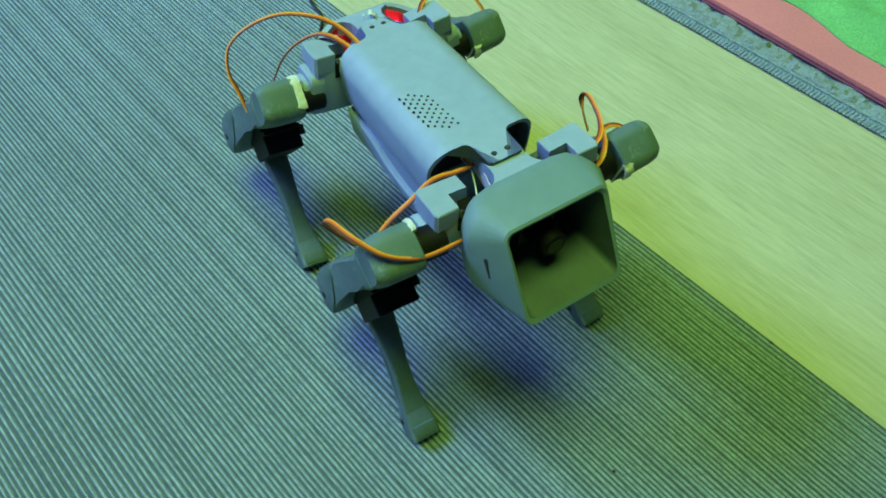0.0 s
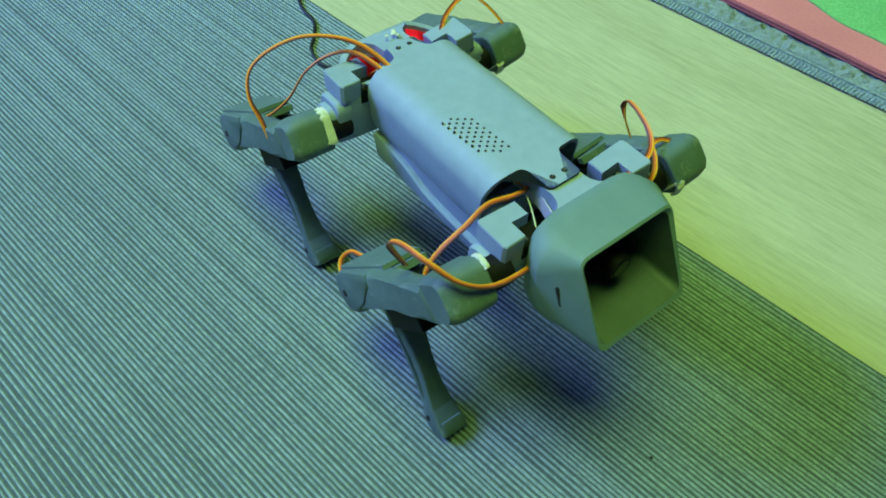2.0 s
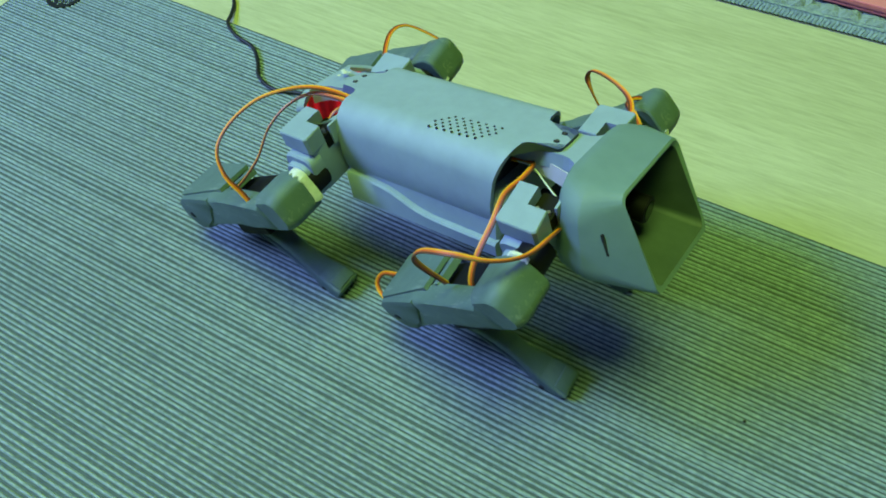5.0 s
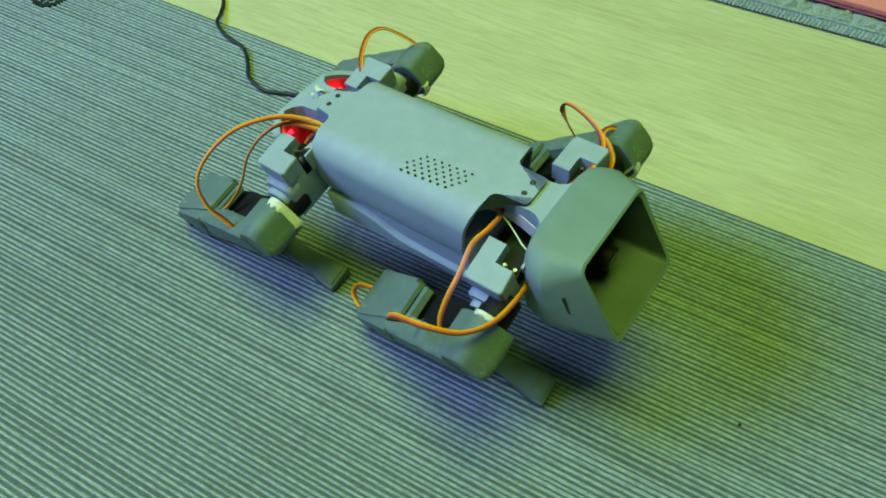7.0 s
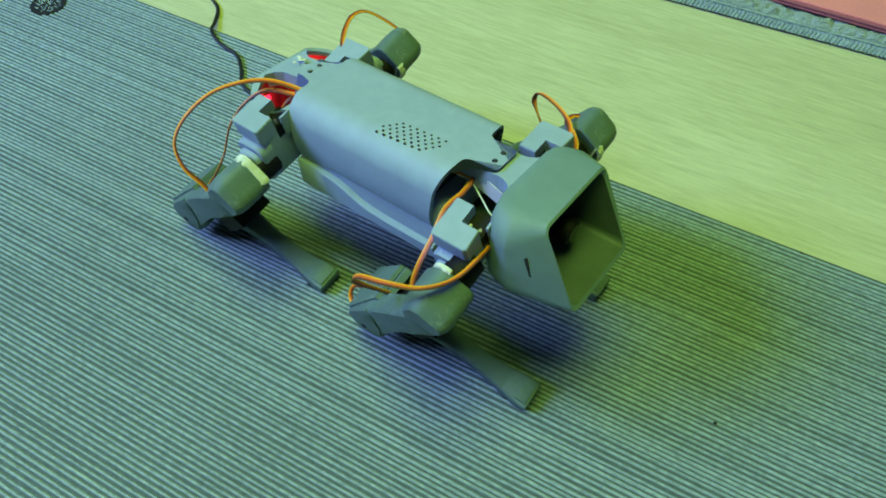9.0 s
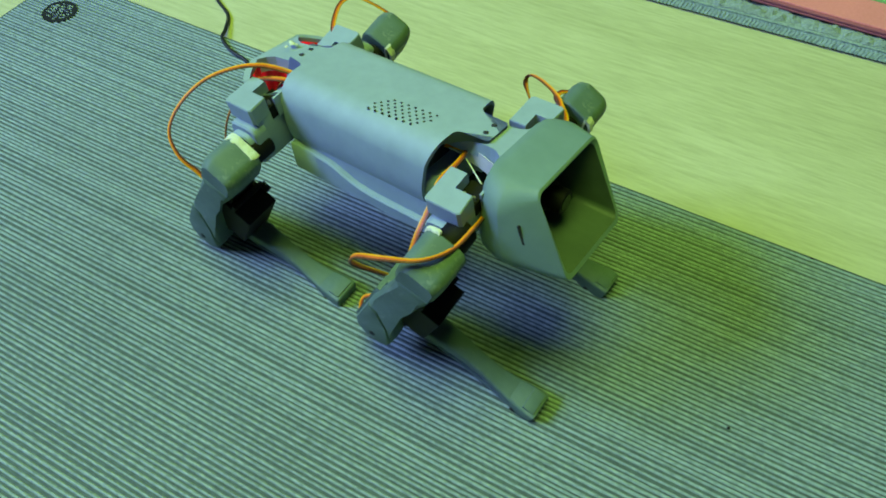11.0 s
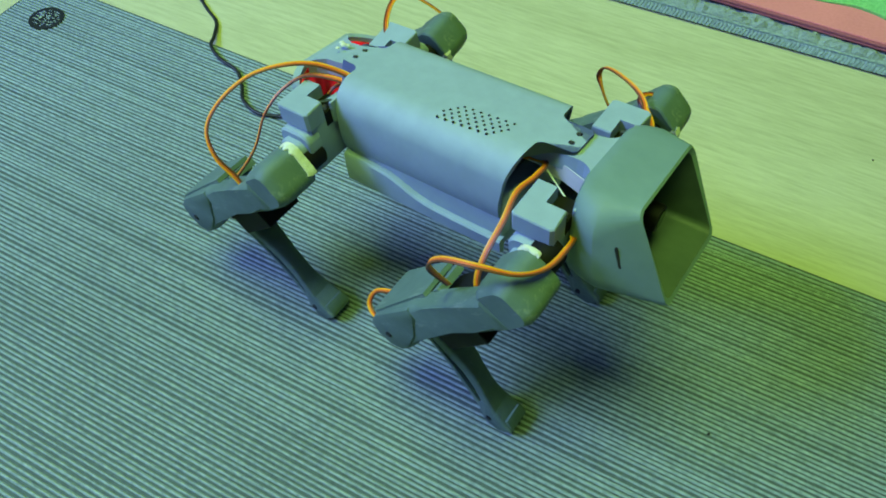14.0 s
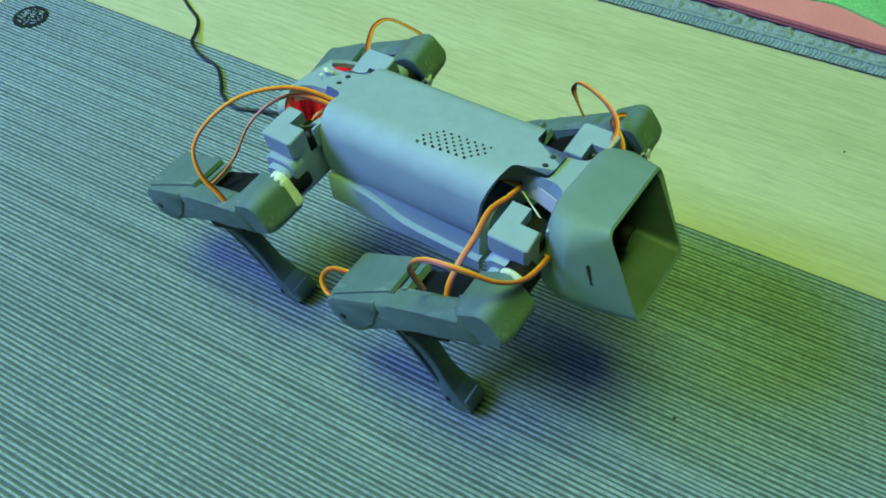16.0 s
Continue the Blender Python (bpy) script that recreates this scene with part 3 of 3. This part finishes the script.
def make_thigh(leg):
    """Thigh; space: the shoulder axis along y, the knee at z = -L1."""
    sg = -1 if leg[1] == "R" else 1
    t = new("thigh")
    t.parent = ROBOT
    tagged(t, "grey printed upper leg holding a black servo")
    PARTS["thigh", leg] = t
    bm = bmesh.new()
    # block round the shoulder joint
    rings = []
    wall = rrect(-0.0165, 0.0145, -0.0150, 0.0150, 0.0085, 6)
    for u, k in ((0.0, 0.94), (0.0010, 1.0), (0.022, 1.0), (0.028, 0.94), (0.0320, 0.78)):
        rings.append([(x * k, sg * u, z * k) for x, z in wall])
    skin(bm, rings)
    # side wall to the knee, arched on its inner edge
    prism(bm, [(-0.0125, -0.006), (-0.0135, -0.040), (-0.0165, -0.062), (-0.0200, -0.076), (-0.0225, -L1 + 0.004), (-0.0185, -L1 - 0.010), (-0.007, -L1 - 0.0155), (0.006, -L1 - 0.0140), (0.0130, -L1 - 0.005),
               (0.0130, -L1 + 0.010), (0.0070, -0.094), (0.0020, -0.078), (0.0010, -0.056), (0.0040, -0.034), (0.0120, -0.016), (0.0130, -0.004)], sg * 0.0165, sg * 0.0335, 0.0045, 3)
    # knee housing
    prism(bm, [(-0.0195, -0.078), (-0.0222, -L1 + 0.004), (-0.0180, -L1 - 0.0095), (-0.007, -L1 - 0.0150), (0.006, -L1 - 0.0135), (0.0125, -L1 - 0.005), (0.0125, -L1 + 0.008), (0.0020, -0.100), (-0.0095, -0.080)],
          sg * -0.0120, sg * 0.0345, 0.0028, 2)
    part("shell", bm, M_LEG, t, smooth=True)
    bm = bmesh.new()
    pts = [(-0.0068, -0.067), (0.0235, -0.067), (0.031, -L1 + 0.004), (0.028, -L1), (-0.009, -L1), (-0.0105, -L1 + 0.004)]
    skin(bm, [[(x - (-0.067 - v) * 0.05, sg * u, v) for u, v in pts] for x in (-0.0180, -0.0212)])
    part("cover_plate", bm, M_LEG, t, "flat cover plate")
    bm = bmesh.new()
    pts = rrect(-0.0065, 0.0185, -0.0655, -0.0595, 0.001, 3)
    skin(bm, [[(x, sg * u, v) for u, v in pts] for x in (-0.0125, -0.0176)])
    part("cover_strip", bm, M_LEG, t)
    bm = bmesh.new()
    lo, hi = sorted((sg * -0.0075, sg * 0.0178))
    box(bm, (-0.0085, lo, -0.072), (0.0075, hi, -0.008), 0.0012)
    lo, hi = sorted((sg * -0.0115, sg * 0.0208))
    box(bm, (-0.004, lo, -0.102), (0.0295, hi, -0.056), 0.0012)
    box(bm, (0.010, lo, -0.106), (0.0135, hi, -0.048), 0.0006)
    cyl(bm, (0.012, sg * -0.012, -0.052), (0.020, sg * -0.012, -0.052), 0.003, n=8)
    part("servo", bm, M_SERVO, t, "black servo body")
    for dz in (-0.057, -0.020):
        bm = bmesh.new()
        cyl(bm, (-0.0080, sg * 0.0145, dz), (-0.0098, sg * 0.0145, dz), 0.0012, n=8)
        part("screw", bm, M_STEEL, t, "bright steel screw")
    # dried glue: a lumpy band along the shoulder's rim
    bm = bmesh.new()
    rng = random.Random(ord(leg[0]) + ord(leg[1]))
    rim = rrect(-0.0165, 0.0145, -0.0150, 0.0150, 0.0085, 8)
    thin = leg == "FR"
    keep = [q for q in rim if q[1] > -0.002 and (q[0] < 0.010 if not thin else q[0] < -0.001)] if sg < 0 else [q for q in rim if q[0] > 0.004 and q[1] > -0.007]
    ends = []
    for x, z in keep:
        wide = rng.uniform(0.0012, 0.0022) if thin else rng.uniform(0.0032, 0.0062)
        r = math.hypot(x, z)
        nx, nz = x / r, z / r
        lift = rng.uniform(0.0006, 0.0013)
        ends.append([(x - nx * 0.001, sg * -0.0012, z - nz * 0.001), (x + nx * lift, sg * -0.0014, z + nz * lift), (x + nx * lift * 1.3, sg * wide * 0.5, z + nz * lift * 1.3), (x + nx * lift * 0.7, sg * wide, z + nz * lift * 0.7), (x - nx * 0.001, sg * (wide + 0.0004), z - nz * 0.001)])
    skin(bm, ends)
    part("glue", bm, M_GLUE, t, "rough pale hot glue round the joint", smooth=True)
    bm = bmesh.new()
    cyl(bm, (-0.004, sg * 0.032, -L1 - 0.001), (-0.004, sg * 0.0352, -L1 - 0.001), 0.0026, n=14)
    part("knee_hole", bm, M_DARK, t)
    bm = bmesh.new()
    cyl(bm, (0, sg * -0.016, -L1), (0, sg * 0.0, -L1), 0.008, n=18, bev=0.001)
    part("knee_horn", bm, M_SERVO, t, "black servo horn", smooth=True)
    for ob in t.children:
        ob.data.transform(Matrix.Diagonal((0.90, 0.88, 1, 1)))


def make_shin(leg):
    """Lower leg; space: the knee axis along y, the foot's sole at z = -L2."""
    sg = -1 if leg[1] == "R" else 1
    t = new("shin")
    t.parent = ROBOT
    tagged(t, "slim grey printed lower leg")
    PARTS["shin", leg] = t
    bm = bmesh.new()
    rings = []
    # front plate, bowed forwards, narrow above the foot, with shallow printed steps near the knee
    for k in range(29):
        f = k / 28
        z = 0.011 - (L2 + 0.003) * f
        w = 0.0068 + 0.0047 * max(0.0, 1 - f / 0.55) ** 0.8 + 0.0042 * max(0.0, (f - 0.72) / 0.28) ** 1.2
        bow = 0.0060 * math.sin(math.pi * min(1.0, f * 1.25))
        step = 0.0004 * (k % 2) if 4 < k < 16 else 0.0
        rings.append([(v, u, z) for u, v in rrect(-w - step, w + step, -0.004 + bow * 0.6, 0.0045 + bow + step, 0.0018, 3)])
    skin(bm, rings)
    cyl(bm, (0, -0.0105, 0), (0, 0.0105, 0), 0.0115, n=24, bev=0.0015)
    part("blade", bm, M_LEG, t, smooth=True)
    # rear strut that leaves a slot behind the plate
    bm = bmesh.new()
    rings = []
    for k in range(15):
        f = k / 14
        x = -0.0085 - 0.0030 * math.sin(math.pi * f) - 0.0015 * f
        w = 0.0085 - 0.0030 * math.sin(math.pi * f)
        rings.append([(v, u, -0.004 - 0.100 * f) for u, v in rrect(-w, w, x - 0.0022, x + 0.0022, 0.001, 2)])
    skin(bm, rings)
    part("rear_strut", bm, M_LEG, t, smooth=True)
    bm = bmesh.new()
    skin(bm, [[(v, u, z) for u, v in rrect(-w, w, x0, x1, 0.0022, 3)] for z, w, x0, x1 in ((-L2 + 0.026, 0.0075, -0.0105, 0.003), (-L2 + 0.016, 0.0100, -0.0135, 0.0055), (-L2 + 0.006, 0.0112, -0.0125, 0.0080), (-L2 - 0.001, 0.0108, -0.0080, 0.0085), (-L2 - 0.002, 0.0098, -0.0065, 0.0075))])
    foot = part("foot", bm, M_LEG, t, "blunt worn foot", smooth=True)
    for u in (-1, 1):
        bm = bmesh.new()
        cyl(bm, (-0.006, u * 0.0095, -L2 + 0.0125), (-0.006, u * 0.0112, -L2 + 0.0125), 0.0022, n=14)
        part("pin_hole", bm, M_DARK, foot)
    bm = bmesh.new()
    box(bm, (0.0072, -0.0085, -L2 + 0.0005), (0.0098, 0.0085, -L2 + 0.0100), 0.0010)
    part("toe_pad", bm, M_LEG, foot, "worn square toe pad", smooth=True)


make_body()
make_head()
make_tail()
for ob in ROBOT.children_recursive:
    ob.data.transform(Matrix.Scale(0.948, 4))
for LEG in ("FR", "FL", "RR", "RL"):
    make_hip(LEG)
    make_thigh(LEG)
    make_shin(LEG)


# ---- motion ----
def spline(rows, t):
    """Smooth value at t of rows (t, ...), through every row."""
    if t <= rows[0][0]:
        return Vector(rows[0][1:])
    for k in range(len(rows) - 1):
        if t <= rows[k + 1][0]:
            break
    t0, t1 = rows[k][0], rows[k + 1][0]
    p0, p1 = Vector(rows[k][1:]), Vector(rows[k + 1][1:])
    d = t1 - t0
    slope = (p1 - p0) / d
    m0 = slope if k == 0 else (slope + (p0 - Vector(rows[k - 1][1:])) / (t0 - rows[k - 1][0])) / 2
    m1 = slope if k + 2 == len(rows) else (slope + (Vector(rows[k + 2][1:]) - p1) / (rows[k + 2][0] - t1)) / 2
    u = (t - t0) / d
    return p0 * (2 * u ** 3 - 3 * u * u + 1) + m0 * d * (u ** 3 - 2 * u * u + u) + p1 * (3 * u * u - 2 * u ** 3) + m1 * d * (u ** 3 - u * u)


def leg_pose(leg, foot):
    """Poses of hip, thigh and shin in the robot's space that put the sole at foot."""
    sg = -1 if leg[1] == "R" else 1
    hip = Vector((HIPX[leg[0]], sg * HIPY, HIPZ[leg]))
    v = foot - hip
    d = math.hypot(v.y, v.z)
    down = math.sqrt(max(d * d - OFF * OFF, 1e-5))
    roll = math.atan2(v.z, v.y) - math.atan2(-down, sg * OFF)
    reach = min(math.hypot(v.x, down), L1 + L2 - 0.002)
    bend = math.acos(max(-1, min(1, (L1 * L1 + L2 * L2 - reach * reach) / (2 * L1 * L2))))
    lift = math.acos(max(-1, min(1, (L1 * L1 + reach * reach - L2 * L2) / (2 * L1 * reach))))
    th = math.atan2(-v.x, down) + lift
    k = -(math.pi - bend)
    H = Matrix.Translation(hip) @ Matrix.Rotation(roll, 4, "X")
    T = H @ Matrix.Translation((0, sg * OFF, 0)) @ Matrix.Rotation(th, 4, "Y")
    S = T @ Matrix.Translation((0, 0, -L1)) @ Matrix.Rotation(k, 4, "Y")
    return H, T, S


def body_at(t):
    body = [
        (0, -0.0073, 0.0173, 0.2045, 0.56, -7.42, -12.81),
        (0.5, 0.0023, 0.0157, 0.2079, 0.14, -6.21, -12.78),
        (1, 0.0111, 0.0142, 0.2080, 0.05, -5.55, -12.13),
        (1.5, 0.0146, 0.0110, 0.2034, -0.13, -5.67, -11.95),
        (2, 0.0177, 0.0115, 0.1965, -1.36, -5.26, -11.03),
        (2.5, 0.0205, 0.0104, 0.1961, -2.82, -3.98, -10.09),
        (3, 0.0113, 0.0104, 0.1881, -3.98, -4.07, -10.05),
        (3.5, 0.0013, 0.0138, 0.1785, -7.33, -5.36, -9.88),
        (4, -0.0114, 0.0219, 0.1736, -15.41, -11.72, -6.58),
        (6.5, -0.0226, -0.0065, 0.1511, 5.66, -6.87, -9.75),
        (7, -0.0258, -0.0027, 0.1491, 2.26, -6.83, -8.79),
        (7.5, -0.0280, -0.0012, 0.1522, -0.54, -6.60, -8.88),
        (8, -0.0324, 0.0034, 0.1564, -3.49, -5.97, -9.25),
        (8.5, -0.0325, 0.0108, 0.1597, -6.24, -4.89, -9.37),
        (9, -0.0381, 0.0124, 0.1635, -6.72, -4.75, -9.47),
        (11.5, -0.0616, 0.0195, 0.1774, -7.06, -6.32, -8.15),
        (12, -0.0602, 0.0203, 0.1831, -5.94, -6.78, -8.06),
        (12.5, -0.0515, 0.0196, 0.1899, -4.49, -6.58, -8.61),
        (13, -0.0389, 0.0181, 0.1999, -5.21, -6.54, -9.02),
        (13.5, -0.0217, 0.0181, 0.2085, -6.22, -6.59, -8.89),
        (14, -0.0046, 0.0171, 0.2143, -6.97, -7.01, -8.65),
        (14.5, 0.0071, 0.0126, 0.2122, -7.20, -6.67, -8.78),
        (15, 0.0054, 0.0138, 0.2138, -8.26, -7.44, -7.92),
        (15.5, 0.0085, 0.0135, 0.2064, -7.35, -7.37, -7.52),
        (16, 0.0132, 0.0106, 0.1944, -7.81, -6.69, -7.71),
    ]
    return pose(*spline(body, t))


def foot_at(leg, t):
    feet = {
        "FR": [(0, 0.1034, -0.0930, 0.003), (1.5, 0.1001, -0.0927, 0.003), (3, 0.0978, -0.0895, 0.003), (3.5, 0.0987, -0.0812, 0.003), (4, 0.1044, -0.0546, 0.003), (6.5, 0.0949, -0.0522, 0.003), (7, 0.0942, -0.0516, 0.003), (9, 0.0967, -0.0547, 0.003), (11.5, 0.0935, -0.0626, 0.003), (12.5, 0.0924, -0.0659, 0.003), (14.5, 0.0838, -0.0674, 0.003), (16, 0.0797, -0.0670, 0.003)],
        "RR": [(0, -0.0682, -0.0610, 0.003), (1.5, -0.0742, -0.0569, 0.003), (3, -0.0772, -0.0568, 0.003), (3.5, -0.0759, -0.0567, 0.003), (4, -0.0757, -0.0545, 0.003), (6.5, -0.0812, -0.0434, 0.003), (7, -0.0819, -0.0420, 0.003), (9, -0.0825, -0.0410, 0.003), (11.5, -0.0750, -0.0463, 0.003), (12.5, -0.0741, -0.0476, 0.003), (16, -0.0817, -0.0455, 0.003)],
        "FL": [(0, 0.1275, 0.0731, 0.003), (3.5, 0.1233, 0.0716, 0.003), (4, 0.1192, 0.0652, 0.003), (6.5, 0.1109, 0.0525, 0.003), (7, 0.1103, 0.0511, 0.003), (9, 0.1099, 0.0525, 0.003), (11.5, 0.1037, 0.0605, 0.003), (12.5, 0.1039, 0.0617, 0.003), (13.5, 0.1056, 0.0622, 0.003), (16, 0.1126, 0.0700, 0.003)],
        "RL": [(0, -0.0472, 0.1128, 0.003), (3.5, -0.0505, 0.1058, 0.003), (4, -0.0526, 0.1033, 0.003), (6.5, -0.0552, 0.0977, 0.003), (7, -0.0555, 0.0970, 0.003), (9, -0.0551, 0.0998, 0.003), (11.5, -0.0487, 0.1072, 0.003), (12.5, -0.0473, 0.1093, 0.003), (16, -0.0444, 0.1133, 0.003)],
    }
    return spline(feet[leg], t)


def limbs_at(leg, t):
    return leg_pose(leg, body_at(t).inverted() @ foot_at(leg, t))


# ---- servo cables: each hangs between a point of the body and a point of a thigh ----
CABLES = []


def aim(a, b):
    """Frame at a whose x axis points at b, z as near as can be to the robot's z."""
    x = (b - a).normalized()
    y = Vector((0, 0, 1)).cross(x).normalized()
    z = x.cross(y)
    return Matrix.Translation(a) @ Matrix((x, y, z)).transposed().to_4x4()


def hang(leg, t, pts):
    pts = [Vector(p) for p in pts]
    thigh = limbs_at(leg, t)[1]
    local = aim(pts[0], pts[-1]).inverted()
    c = wire_ribbon(ROBOT, [local @ p for p in pts])
    CABLES.append((c, leg, pts[0], thigh.inverted() @ pts[-1]))


hang("RR", 8, [(-0.052, -0.02, -0.009), (-0.0633, -0.0207, -0.0024), (-0.0826, -0.0298, 0.0033), (-0.0974, -0.0426, 0.0034), (-0.1100, -0.0590, -0.0012), (-0.1172, -0.0770, -0.0119), (-0.1178, -0.0895, -0.0245), (-0.1101, -0.0936, -0.0382), (-0.1005, -0.0907, -0.0498), (-0.0932, -0.0883, -0.0612)])
hang("RR", 8, [(-0.052, -0.023, -0.01), (-0.0621, -0.0239, -0.0042), (-0.0863, -0.0308, -0.0030), (-0.1000, -0.0415, -0.0113), (-0.1080, -0.0534, -0.0259), (-0.1107, -0.0643, -0.0456), (-0.1193, -0.0726, -0.0629), (-0.1308, -0.0767, -0.0772)])
hang("FR", 8, [(0.05, -0.012, -0.014), (0.0639, -0.0130, -0.0120), (0.0654, -0.0245, -0.0139), (0.0629, -0.0388, -0.0175), (0.0646, -0.0530, -0.0269), (0.0642, -0.0663, -0.0388), (0.0642, -0.0730, -0.0504), (0.0663, -0.0747, -0.0620)])
hang("FR", 12.5, [(0.094, -0.034, -0.030), (0.100, -0.048, -0.0225), (0.1014, -0.072, -0.0205), (0.0958, -0.091, -0.0150), (0.0813, -0.102, -0.0120), (0.0625, -0.105, -0.0185), (0.0552, -0.103, -0.031), (0.0555, -0.083, -0.060)])
hang("FL", 8, [(0.08, 0.014, -0.016), (0.0863, 0.0181, -0.0103), (0.0903, 0.0341, -0.0106), (0.0907, 0.0490, -0.0096), (0.0864, 0.0603, -0.0085), (0.0771, 0.0682, -0.0066), (0.0636, 0.0733, -0.0044), (0.0531, 0.0761, -0.0052), (0.0501, 0.0765, -0.0117), (0.0543, 0.0769, -0.0221), (0.0586, 0.0786, -0.0317)])
hang("FL", 8, [(0.094, 0.046, -0.032), (0.0947, 0.0568, -0.0200), (0.0878, 0.0646, -0.0155), (0.0807, 0.0690, -0.0131), (0.0808, 0.0764, -0.0128), (0.0848, 0.0822, -0.0155), (0.0878, 0.0840, -0.0203)])
hang("RL", 8, [(-0.08, 0.034, -0.014), (-0.0864, 0.0383, -0.0057), (-0.0940, 0.0495, -0.0012), (-0.0983, 0.0627, 0.0028), (-0.0958, 0.0744, 0.0021), (-0.0852, 0.0828, -0.0050), (-0.0726, 0.0887, -0.0149), (-0.0676, 0.0902, -0.0235)])
hang("RR", 7, [(-0.056, -0.015, -0.009), (-0.066, -0.017, -0.007), (-0.074, -0.026, -0.010), (-0.078, -0.033, -0.018)])
wire_ribbon(PARTS["thigh", "FR"], [(-0.018, -0.006, -L1 - 0.004), (-0.025, -0.009, -L1 - 0.018), (-0.022, -0.015, -L1 - 0.027), (-0.014, -0.020, -L1 - 0.024), (-0.008, -0.021, -L1 - 0.010)])


def motions():
    times = [k * 0.25 for k in range(65)]
    robot_rows, limb, cable = [], {key: [] for key in PARTS}, [[] for c in CABLES]
    for t in times:
        robot_rows.append((t, body_at(t)))
        thighs = {}
        for leg in ("FR", "FL", "RR", "RL"):
            poses = limbs_at(leg, t)
            thighs[leg] = poses[1]
            for kind, p in zip(("hip", "thigh", "shin"), poses):
                limb[kind, leg].append((t, p))
        for (c, leg, a, b), rows in zip(CABLES, cable):
            rows.append((t, aim(a, thighs[leg] @ b)))
    walk(ROBOT, robot_rows)
    for key, rows in limb.items():
        walk(PARTS[key], rows)
    for (c, leg, a, b), rows in zip(CABLES, cable):
        walk(c, rows)


motions()
